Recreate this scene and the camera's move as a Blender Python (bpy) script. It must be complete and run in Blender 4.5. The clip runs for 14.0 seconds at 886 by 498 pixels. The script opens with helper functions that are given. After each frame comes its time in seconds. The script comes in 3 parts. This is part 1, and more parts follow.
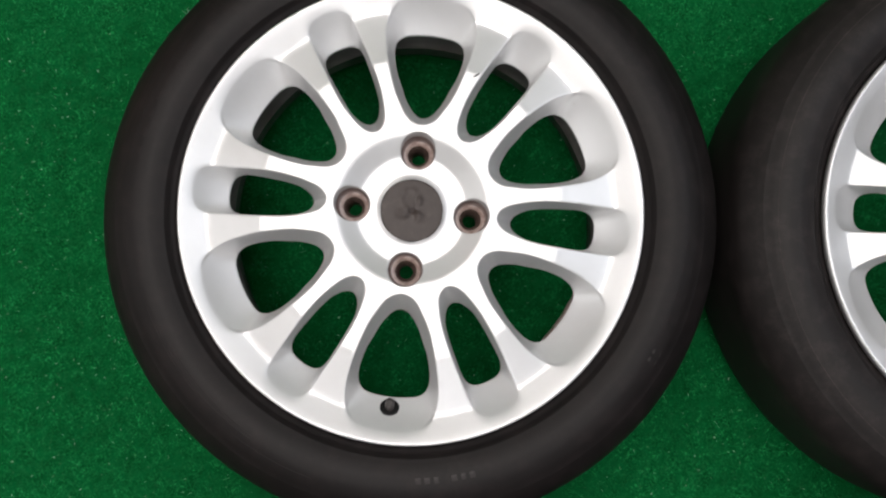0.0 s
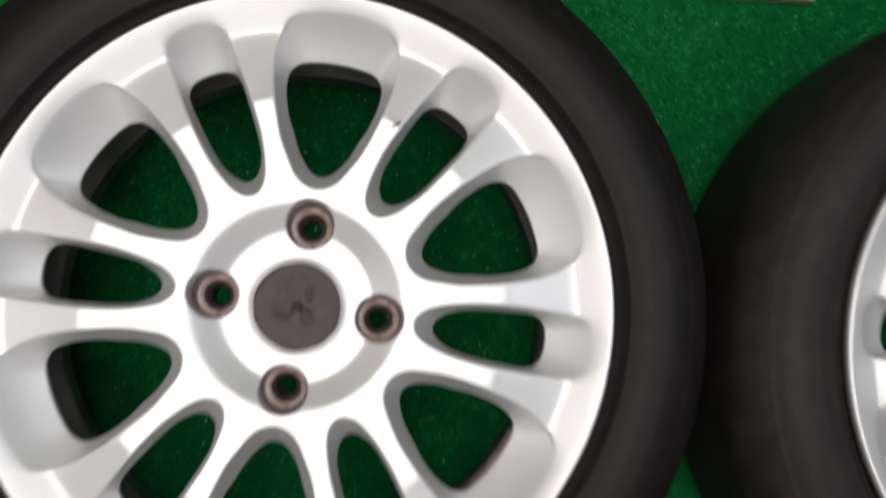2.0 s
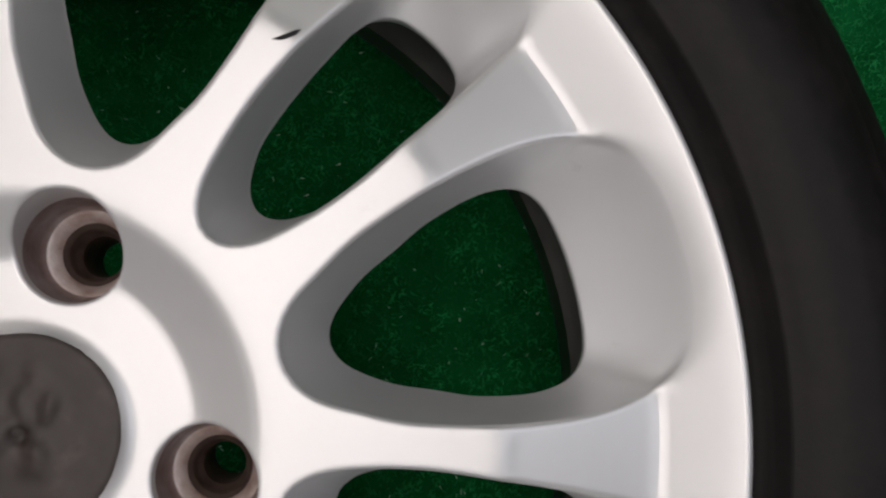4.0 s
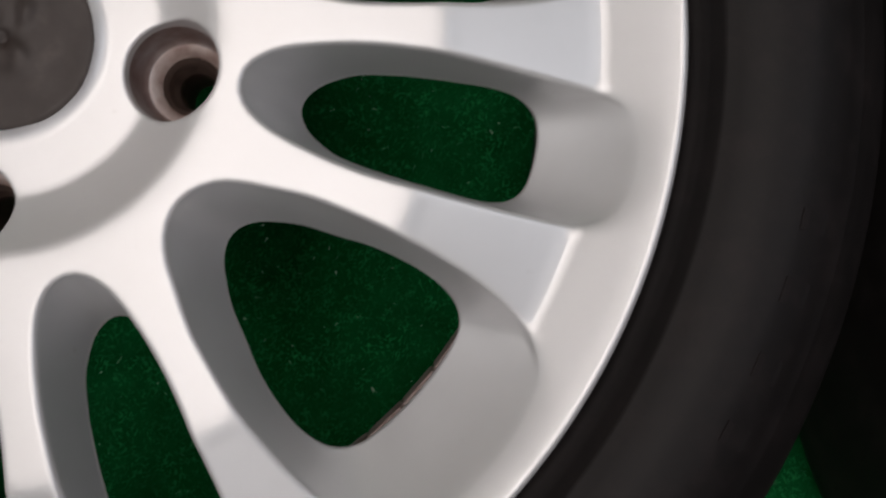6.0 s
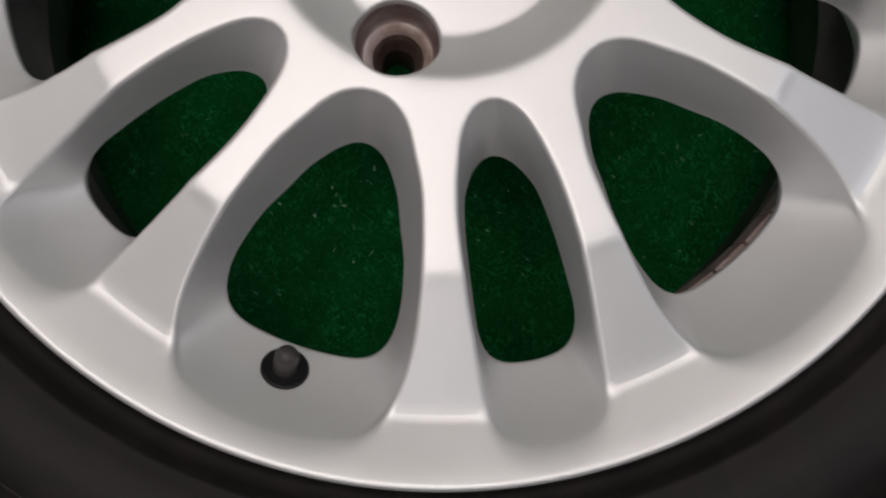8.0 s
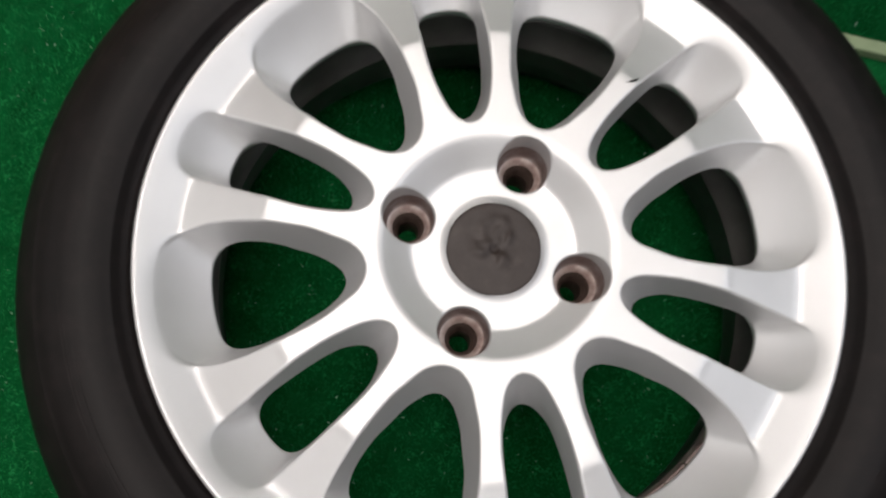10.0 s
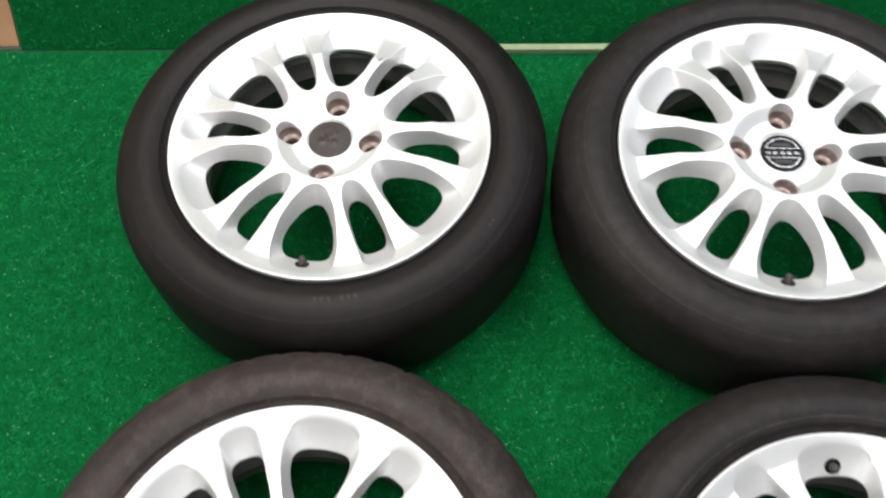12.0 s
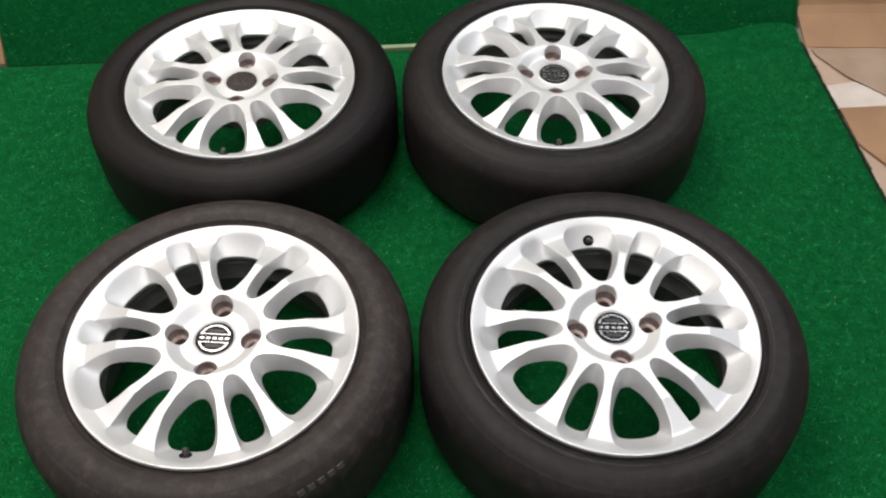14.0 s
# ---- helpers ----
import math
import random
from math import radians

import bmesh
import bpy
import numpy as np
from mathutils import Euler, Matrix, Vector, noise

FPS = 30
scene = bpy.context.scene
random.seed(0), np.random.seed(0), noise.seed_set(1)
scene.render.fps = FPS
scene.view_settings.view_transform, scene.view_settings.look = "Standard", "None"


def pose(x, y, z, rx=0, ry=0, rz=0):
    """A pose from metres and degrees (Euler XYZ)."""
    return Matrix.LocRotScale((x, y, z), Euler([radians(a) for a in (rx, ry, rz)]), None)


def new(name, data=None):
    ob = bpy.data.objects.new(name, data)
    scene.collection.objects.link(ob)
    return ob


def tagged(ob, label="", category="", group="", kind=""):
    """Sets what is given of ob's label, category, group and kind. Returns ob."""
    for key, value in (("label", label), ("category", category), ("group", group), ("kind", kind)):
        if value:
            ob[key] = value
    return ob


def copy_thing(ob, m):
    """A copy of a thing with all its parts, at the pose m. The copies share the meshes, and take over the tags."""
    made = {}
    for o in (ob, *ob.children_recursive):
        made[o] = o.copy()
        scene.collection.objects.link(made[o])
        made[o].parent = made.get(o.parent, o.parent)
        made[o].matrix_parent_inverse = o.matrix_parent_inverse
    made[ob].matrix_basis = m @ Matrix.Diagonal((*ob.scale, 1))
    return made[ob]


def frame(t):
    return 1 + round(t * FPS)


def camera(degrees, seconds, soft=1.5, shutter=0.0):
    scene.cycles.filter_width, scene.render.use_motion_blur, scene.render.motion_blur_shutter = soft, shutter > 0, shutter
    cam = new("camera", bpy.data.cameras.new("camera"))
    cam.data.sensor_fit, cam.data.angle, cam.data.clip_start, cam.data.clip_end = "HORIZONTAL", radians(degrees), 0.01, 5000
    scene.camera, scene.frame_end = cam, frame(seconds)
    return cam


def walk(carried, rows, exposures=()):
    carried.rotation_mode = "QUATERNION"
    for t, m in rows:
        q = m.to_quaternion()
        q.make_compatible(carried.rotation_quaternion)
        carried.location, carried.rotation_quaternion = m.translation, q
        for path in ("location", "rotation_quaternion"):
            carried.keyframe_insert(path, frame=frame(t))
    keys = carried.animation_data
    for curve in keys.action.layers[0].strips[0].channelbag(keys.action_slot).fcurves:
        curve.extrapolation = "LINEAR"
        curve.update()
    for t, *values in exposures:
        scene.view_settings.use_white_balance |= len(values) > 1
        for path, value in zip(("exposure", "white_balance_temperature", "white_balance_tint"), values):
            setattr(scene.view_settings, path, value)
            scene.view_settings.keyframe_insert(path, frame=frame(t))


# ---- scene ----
PATH = [
    (0, 0.0120, -0.1127, 1.0400, 5.05, -1.05, -1.15),
    (0.5, 0.0014, -0.1134, 1.0363, 5.27, -1.83, -0.83),
    (1, 0.0054, -0.1068, 1.0366, 4.96, -2.24, -0.68),
    (1.5, 0.0406, -0.0867, 0.9997, 4.80, -2.90, -0.50),
    (2, 0.0424, -0.0105, 0.8144, 4.73, -5.37, 1.31),
    (2.2, 0.0636, 0.0590, 0.7198, 0.41, -3.53, 3.11),
    (4.3, 0.1160, 0.0391, 0.4652, 5.14, -4.72, 6.72),
    (4.5, 0.1373, 0.0330, 0.4650, 3.72, -1.76, 6.00),
    (5, 0.1466, -0.0138, 0.4702, 4.57, -2.41, 3.71),
    (5.5, 0.1522, -0.0390, 0.4747, 2.30, -1.68, 3.40),
    (6, 0.1380, -0.0625, 0.4797, 0.85, -1.94, 4.34),
    (6.5, 0.1081, -0.0878, 0.4895, 0.05, -2.30, 5.42),
    (7, 0.0796, -0.1247, 0.4996, 2.06, -2.06, 7.23),
    (7.5, 0.0487, -0.1468, 0.5104, 2.63, -2.13, 9.19),
    (8, 0.0205, -0.1597, 0.5220, 4.63, -1.83, 11.37),
    (8.5, 0.0013, -0.1422, 0.5393, 5.40, -0.68, 13.03),
    (9, -0.0220, -0.1139, 0.5605, 5.78, -0.97, 13.54),
    (9.2, -0.0305, -0.1112, 0.5668, 7.04, -1.30, 13.50),
    (11.3, 0.0271, -0.3733, 1.1349, 22.58, -2.87, 3.55),
    (11.5, 0.0976, -0.4310, 1.1694, 22.16, 0.75, 1.34),
    (12, 0.1879, -0.7161, 1.2038, 28.16, 1.26, 0.76),
    (12.5, 0.2435, -0.9615, 1.2397, 33.28, 0.97, -0.64),
    (13, 0.2619, -1.1682, 1.2865, 36.38, 0.22, -2.71),
    (13.5, 0.2803, -1.3346, 1.3020, 39.27, 0.27, -3.92),
    (14, 0.2811, -1.4021, 1.3332, 39.62, -0.14, -4.57),
]
cam = camera(52.54, 14.0, soft=2.2, shutter=0.3)
EXPOSURE = [(0, 0.36, 6600, 10), (2.2, 0.10, 6700, 10), (4.3, -0.45, 6680, 13), (9.2, -0.46, 6780, 13), (11.3, 1.08, 6600, 7), (12.2, 1.05, 6600, 8), (13, 0.68, 6750, 9.5), (14, 0.68, 6750, 9.5)]
walk(cam, [(t, pose(*p)) for t, *p in PATH], EXPOSURE)

# ---- world and light ----
world = bpy.data.worlds.new("world")
scene.world = world
world.use_nodes = True
world.node_tree.nodes["Background"].inputs[0].default_value = (0.9, 0.95, 1.0, 1)
world.node_tree.nodes["Background"].inputs[1].default_value = 0.3
scene.view_settings.exposure = 0.0


def area_lamp(name, m, sx, sy, watts, colour):
    data = bpy.data.lights.new(name, "AREA")
    data.shape, data.size, data.size_y, data.energy, data.color = "RECTANGLE", sx, sy, watts, colour
    ob = new(name, data)
    ob.matrix_world = m
    return ob


# Unseen overhead lights without fixtures; the south and east ones are added fill.
area_lamp("ceiling_lamp_light", pose(-0.35, 0.2, 2.58), 1.4, 2.2, 44, (1.0, 0.945, 0.92))
area_lamp("ceiling_lamp_light", pose(0.3, -2.0, 2.58), 2.0, 1.0, 17, (0.95, 0.96, 1.0))
area_lamp("ceiling_lamp_light", pose(2.0, 0.5, 2.58), 1.0, 1.8, 26, (0.86, 0.91, 1.0))

# Unseen light added on the west side to whiten the west-facing facets.
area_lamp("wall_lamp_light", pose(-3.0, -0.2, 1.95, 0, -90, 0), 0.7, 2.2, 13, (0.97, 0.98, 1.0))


# ---- materials ----
def material(name):
    m = bpy.data.materials.new(name)
    m.use_nodes = True
    nt = m.node_tree
    return m, nt, nt.nodes["Principled BSDF"]


def noise_tex(nt, scale, detail=4, rough=0.55, space="Object"):
    tc = nt.nodes.new("ShaderNodeTexCoord")
    n = nt.nodes.new("ShaderNodeTexNoise")
    n.inputs["Scale"].default_value, n.inputs["Detail"].default_value, n.inputs["Roughness"].default_value = scale, detail, rough
    nt.links.new(tc.outputs[space], n.inputs["Vector"])
    return n


def ramp(nt, source, stops):
    r = nt.nodes.new("ShaderNodeValToRGB")
    while len(r.color_ramp.elements) < len(stops):
        r.color_ramp.elements.new(0.5)
    for e, (p, c) in zip(r.color_ramp.elements, stops):
        e.position, e.color = p, (*c, 1)
    nt.links.new(source, r.inputs[0])
    return r.outputs[0]


def mix(nt, fac, a, b, kind="MIX"):
    n = nt.nodes.new("ShaderNodeMix")
    n.data_type, n.blend_type = "RGBA", kind
    for v, s in ((fac, n.inputs[0]), (a, n.inputs[6]), (b, n.inputs[7])):
        if isinstance(v, (int, float)):
            s.default_value = v
        elif isinstance(v, tuple):
            s.default_value = (*v, 1)
        else:
            nt.links.new(v, s)
    return n.outputs[2]


def bump(nt, bsdf, height, strength, distance, under=None):
    b = nt.nodes.new("ShaderNodeBump")
    b.inputs["Strength"].default_value, b.inputs["Distance"].default_value = strength, distance
    nt.links.new(height, b.inputs["Height"])
    if under:
        nt.links.new(under, b.inputs["Normal"])
    nt.links.new(b.outputs[0], bsdf.inputs["Normal"])
    return b.outputs[0]


def value(nt, source, lo, hi):
    m = nt.nodes.new("ShaderNodeMapRange")
    m.inputs["To Min"].default_value, m.inputs["To Max"].default_value = lo, hi
    nt.links.new(source, m.inputs["Value"])
    return m.outputs[0]


def simple(name, stops, scale, rough=(0.5, 0.7), metal=0.0, grain=0.0, grain_scale=400, detail=5):
    m, nt, b = material(name)
    n = noise_tex(nt, scale, detail)
    nt.links.new(ramp(nt, n.outputs[0], stops), b.inputs["Base Color"])
    nt.links.new(value(nt, noise_tex(nt, scale * 2.3).outputs[0], *rough), b.inputs["Roughness"])
    b.inputs["Metallic"].default_value = metal
    if grain:
        bump(nt, b, noise_tex(nt, grain_scale, 3).outputs[0], grain, 0.001)
    return m


def make_silver():
    m, nt, b = material("silver_paint")
    big = noise_tex(nt, 14, 5)
    flake = noise_tex(nt, 2600, 1)
    c = ramp(nt, big.outputs[0], [(0.3, (0.72, 0.72, 0.72)), (0.62, (0.78, 0.78, 0.785))])
    dirt = noise_tex(nt, 60, 6, 0.7)
    c = mix(nt, ramp(nt, dirt.outputs[0], [(0.66, (0, 0, 0)), (0.78, (0.35, 0.35, 0.35))]), c, (0.5, 0.47, 0.43))
    nt.links.new(c, b.inputs["Base Color"])
    b.inputs["Metallic"].default_value = 0.68
    nt.links.new(value(nt, big.outputs[0], 0.44, 0.53), b.inputs["Roughness"])
    bump(nt, b, flake.outputs[0], 0.05, 0.0004)
    return m


def make_rubber(name, dark, light, rough):
    m, nt, b = material(name)
    big = noise_tex(nt, 9, 6, 0.6)
    c = ramp(nt, big.outputs[0], [(0.3, dark), (0.7, light)])
    dust = noise_tex(nt, 55, 7, 0.75)
    c = mix(nt, ramp(nt, dust.outputs[0], [(0.47, (0, 0, 0)), (0.76, (0.7, 0.7, 0.7))]), c, tuple(v * 2.8 for v in light))
    nt.links.new(c, b.inputs["Base Color"])
    nt.links.new(value(nt, dust.outputs[0], *rough), b.inputs["Roughness"])
    b.inputs["Specular IOR Level"].default_value = 0.26
    tc = nt.nodes.new("ShaderNodeTexCoord")
    ribs = nt.nodes.new("ShaderNodeTexWave")
    ribs.wave_type, ribs.rings_direction = "RINGS", "Z"
    for k, x in (("Scale", 26), ("Distortion", 2.5), ("Detail", 3), ("Detail Scale", 0.8)):
        ribs.inputs[k].default_value = x
    nt.links.new(tc.outputs["Object"], ribs.inputs["Vector"])
    under = bump(nt, b, ribs.outputs["Fac"], 0.09, 0.0012)
    bump(nt, b, noise_tex(nt, 700, 3).outputs[0], 0.12, 0.0006, under)
    return m


def make_turf(name, dark, light, up):
    """Fine fibres; their normals are pulled towards up, which evens out their shading."""
    m, nt, b = material(name)
    geo = nt.nodes.new("ShaderNodeNewGeometry")
    big, mid = noise_tex(nt, 6, 5, 0.6), noise_tex(nt, 32, 5, 0.65)
    # Palest hundredth of the fibres: glints put into the colour.
    c = ramp(nt, geo.outputs["Random Per Island"], [(0.0, dark), (0.9, light), (0.990, tuple(v * 1.25 for v in light)), (1.0, (0.55, 0.75, 0.58))])
    fine = noise_tex(nt, 105, 4, 0.6)
    c = mix(nt, 1.0, c, ramp(nt, fine.outputs[0], [(0.34, (0.45, 0.45, 0.45)), (0.52, (0.95, 0.95, 0.95)), (0.66, (1.4, 1.35, 1.35))]), "MULTIPLY")
    c = mix(nt, ramp(nt, mid.outputs[0], [(0.40, (0.75, 0.75, 0.75)), (0.56, (0, 0, 0))]), c, tuple(v * 0.38 for v in dark))
    c = mix(nt, ramp(nt, big.outputs[0], [(0.35, (0.0, 0.0, 0.0)), (0.75, (0.45, 0.45, 0.45))]), c, tuple(v * 1.05 for v in light))
    nt.links.new(c, b.inputs["Base Color"])
    nt.links.new(value(nt, geo.outputs["Random Per Island"], 0.62, 0.36), b.inputs["Roughness"])
    b.inputs["Specular IOR Level"].default_value = 0.07
    b.inputs["Specular Tint"].default_value = (0.25, 1.0, 0.45, 1)
    b.inputs["Sheen Weight"].default_value = 0.02
    b.inputs["Sheen Roughness"].default_value = 0.5
    b.inputs["Sheen Tint"].default_value = (0.25, 1.0, 0.5, 1)
    lay = nt.nodes.new("ShaderNodeVectorMath")
    lay.operation = "MULTIPLY_ADD"
    nt.links.new(geo.outputs["Normal"], lay.inputs[0])
    lay.inputs[1].default_value = (0.55, 0.55, 0.55)
    lay.inputs[2].default_value = up
    unit = nt.nodes.new("ShaderNodeVectorMath")
    unit.operation = "NORMALIZE"
    nt.links.new(lay.outputs[0], unit.inputs[0])
    nt.links.new(unit.outputs[0], b.inputs["Normal"])
    return m


SILVER = make_silver()
RUBBER = make_rubber("tyre_rubber", (0.0080, 0.0064, 0.0062), (0.0124, 0.0100, 0.0096), (0.52, 0.66))
BLACK_RUBBER = make_rubber("black_tyre_rubber", (0.0041, 0.0030, 0.0029), (0.0066, 0.0048, 0.0047), (0.52, 0.66))
BROWN_RUBBER = make_rubber("brownish_tyre_rubber", (0.0205, 0.0160, 0.0147), (0.0290, 0.0233, 0.0215), (0.52, 0.66))
DUSTY = make_rubber("dusty_rubber_lettering", (0.0053, 0.0040, 0.0040), (0.0084, 0.0064, 0.0063), (0.52, 0.66))
BARREL = simple("dusty_barrel_metal", [(0.3, (0.085, 0.081, 0.077)), (0.7, (0.165, 0.158, 0.152))], 25, (0.45, 0.65), 0.3)
RUST = simple("rusty_bolt_seat", [(0.28, (0.145, 0.082, 0.070)), (0.48, (0.265, 0.197, 0.182)), (0.72, (0.41, 0.36, 0.348))], 70, (0.4, 0.6), 0.3, 0.2, 900)
BARE = simple("bare_worn_metal", [(0.28, (0.32, 0.195, 0.165)), (0.5, (0.58, 0.47, 0.43)), (0.75, (0.78, 0.71, 0.68))], 110, (0.42, 0.58), 0.45, 0.2, 900)
BORE = simple("dark_bore", [(0.3, (0.05, 0.03, 0.025)), (0.7, (0.12, 0.085, 0.07))], 120, (0.5, 0.7), 0.3)
PLASTIC = simple("black_plastic", [(0.3, (0.006, 0.006, 0.0065)), (0.7, (0.014, 0.014, 0.014))], 60, (0.42, 0.6), 0, 0.1)
PLASTIC.node_tree.nodes["Principled BSDF"].inputs["Specular IOR Level"].default_value = 0.18
LETTER = make_rubber("dusty_rubber_writing", (0.016, 0.014, 0.0135), (0.030, 0.027, 0.026), (0.55, 0.7))
SCUFF = simple("scuffed_rubber", [(0.3, (0.03, 0.029, 0.029)), (0.7, (0.10, 0.097, 0.094))], 200, (0.22, 0.4))
# Glossy, and lighter than the tyre: the ribs' highlight is put into the colour.
GLOSS = simple("glossy_highlit_rubber", [(0.3, (0.030, 0.028, 0.027)), (0.7, (0.055, 0.051, 0.050))], 90, (0.16, 0.28))
CAP_GREY = simple("grey_plastic_cap", [(0.3, (0.024, 0.021, 0.020)), (0.7, (0.046, 0.041, 0.039))], 80, (0.4, 0.55))
CHROME = simple("emblem_chrome", [(0.3, (0.42, 0.42, 0.43)), (0.7, (0.55, 0.55, 0.56))], 90, (0.22, 0.32), 0.95)
WORN_CAP = simple("worn_brown_cap", [(0.25, (0.020, 0.0125, 0.0105)), (0.55, (0.030, 0.0205, 0.0175)), (0.8, (0.055, 0.041, 0.036))], 90, (0.44, 0.58), 0.1, 0.04, 300)
TURF_BASE = simple("turf_backing", [(0.3, (0.001, 0.060, 0.014)), (0.7, (0.002, 0.100, 0.025))], 60, (0.8, 0.95), 0, 0.5, 500)
TURF_BASE.node_tree.nodes["Principled BSDF"].inputs["Specular IOR Level"].default_value = 0.03
TURF = make_turf("turf_pile", (0.007, 0.148, 0.040), (0.014, 0.220, 0.061), (0, 0, 1))
# Same colours; normal tipped off the board's lean so the backdrop shades darker.
TURF_HANG = make_turf("dimmed_turf_pile", (0.007, 0.148, 0.040), (0.014, 0.220, 0.061), (0, -0.985, 0.17))
CARD = simple("cardboard", [(0.3, (0.27, 0.150, 0.078)), (0.7, (0.36, 0.208, 0.112))], 8, (0.7, 0.85), 0, 0.15, 300)
# Pale colour of the fibres that paint glints on the turf.
GLINT = simple("painted_glint_fibre", [(0.3, (0.22, 0.45, 0.27)), (0.7, (0.50, 0.70, 0.54))], 90, (0.25, 0.4))
PINK_CARD = simple("faded_cardboard", [(0.3, (0.36, 0.245, 0.175)), (0.7, (0.45, 0.32, 0.24))], 8, (0.6, 0.8), 0, 0.15, 300)
FILM = simple("dull_plastic_sheet", [(0.3, (0.27, 0.175, 0.11)), (0.7, (0.36, 0.265, 0.195))], 9, (0.3, 0.5))
# For the ragged edge fibres, and the strip that paints the seam's shade.
TURF_DARK = simple("dark_edge_and_seam_shade", [(0.3, (0.004, 0.03, 0.012)), (0.7, (0.008, 0.06, 0.022))], 60, (0.8, 0.95))
PAPER = simple("pale_paper", [(0.3, (0.50, 0.43, 0.37)), (0.7, (0.66, 0.59, 0.52))], 12, (0.5, 0.7))
CONCRETE = simple("concrete", [(0.3, (0.30, 0.26, 0.23)), (0.7, (0.42, 0.38, 0.34))], 6, (0.7, 0.9), 0, 0.3, 150)
# Tones of the unseen room, set by how much light they return.
WHITE = simple("unseen_wall_stone", [(0.3, (0.56, 0.55, 0.52)), (0.7, (0.62, 0.61, 0.58))], 3, (0.7, 0.85), 0, 0.1, 200)
DARKWALL = simple("east_dimming_slate", [(0.3, (0.10, 0.12, 0.15)), (0.7, (0.13, 0.155, 0.19))], 3, (0.6, 0.8), 0, 0.1, 200)
GREY = simple("unseen_room_grey", [(0.3, (0.25, 0.25, 0.25)), (0.7, (0.30, 0.30, 0.30))], 3, (0.7, 0.85), 0, 0.1, 200)
WOOD = simple("pale_wood", [(0.3, (0.20, 0.27, 0.15)), (0.7, (0.30, 0.37, 0.22))], 30, (0.6, 0.8))


# ---- mesh helpers ----
from mathutils.geometry import delaunay_2d_cdt


def mesh_object(name, verts, faces, mat, parent=None, label="", smooth=True, kind=""):
    me = bpy.data.meshes.new(name)
    me.from_pydata([tuple(v) for v in verts], [], [tuple(f) for f in faces])
    me.validate()
    me.materials.append(mat)
    if smooth:
        me.polygons.foreach_set("use_smooth", [True] * len(me.polygons))
    me.update()
    ob = new(name, me)
    ob.parent = parent
    return tagged(ob, label=label, kind=kind)


def part(name, bm, mat, parent=None, label="", smooth=False):
    me = bpy.data.meshes.new(name)
    bmesh.ops.recalc_face_normals(bm, faces=bm.faces)
    bm.to_mesh(me)
    bm.free()
    me.materials.append(mat)
    if smooth:
        me.polygons.foreach_set("use_smooth", [True] * len(me.polygons))
    ob = new(name, me)
    ob.parent = parent
    return tagged(ob, label=label)


def box(x0, y0, z0, x1, y1, z1, bevel=0.0):
    bm = bmesh.new()
    bmesh.ops.create_cube(bm, size=1)
    for v in bm.verts:
        v.co = ((x0 + x1) / 2 + v.co.x * (x1 - x0), (y0 + y1) / 2 + v.co.y * (y1 - y0), (z0 + z1) / 2 + v.co.z * (z1 - z0))
    if bevel:
        bmesh.ops.bevel(bm, geom=bm.edges[:], offset=bevel, segments=2, affect="EDGES", profile=0.5)
    return bm


def lathe(profile, n, phase=0.0):
    """Vertices and quads of a profile of (r, z) turned about z."""
    a = np.arange(n) * 2 * np.pi / n + phase
    p = np.array(profile)
    v = np.stack([p[:, 0, None] * np.sin(a), p[:, 0, None] * np.cos(a), np.repeat(p[:, 1, None], n, 1)], -1).reshape(-1, 3)
    f = []
    for i in range(len(p) - 1):
        for j in range(n):
            k = (j + 1) % n
            f.append((i * n + j, i * n + k, (i + 1) * n + k, (i + 1) * n + j))
    return v, f


# ---- the wheel ----
LIP = 0.2205      # radius of the rim's outer edge
FACE = 0.197      # height of the rim's edge above the floor, wheel lying down

WIDE_UP = [(81.5, 0), (85, 10), (91, 16), (98, 20), (109, 26.5), (122, 31.5), (136, 36), (152, 40), (168, 42.6), (180, 42.8), (190, 41.2), (198.5, 37), (204.6, 30), (209, 17), (210.3, 0)]
WIDE_LOW = [(94.3, 0), (96.5, 6.5), (100, 10.5), (105, 14.5), (112, 19), (124, 24.3), (134, 29), (148, 33), (158, 34.3), (167, 33.4), (173.5, 29.5), (177, 23), (179, 11), (179.5, 0)]
SLIM_UP = [(81.5, 0), (84, 6), (90, 11), (99, 14.5), (110, 17.5), (125, 20), (150, 21.7), (180, 22.3), (193, 22.0), (202, 19.6), (207, 15.4), (209.4, 9), (210.2, 0)]
SLIM_LOW = [(96, 0), (98, 5), (101, 8.5), (108, 12.7), (115, 15.2), (130, 17.5), (148, 19), (162, 19.7), (170, 18.6), (175.5, 15.5), (178.3, 10.5), (179.3, 5), (179.6, 0)]


def face_z(r):
    """Height of the rim's face against its edge, by radius."""
    return np.interp(r, [0, 0.0515, 0.0530, 0.0550, 0.0690, 0.0712, 0.0735, 0.142, 0.144, 0.146, 0.1953, 0.1955, 0.1957, 0.2184, 0.2205],
                     [-0.0108, -0.0108, -0.0103, -0.0090, 0.0018, 0.0030, 0.0035, 0.0042, 0.0039, 0.0030, -0.0122, -0.01222, -0.0122, -0.0008, -0.0008])


def low_z(r):
    """Height of the spokes' lower edge: thick at the hub and at the rim, thinner between."""
    return np.interp(r, [0, 0.095, 0.104, 0.116, 0.130, 0.145, 0.160, 0.169, 0.176, 0.180, 0.3],
                     [-0.0295, -0.0295, -0.0280, -0.0255, -0.0236, -0.0230, -0.0240, -0.0268, -0.0305, -0.0320, -0.0320])


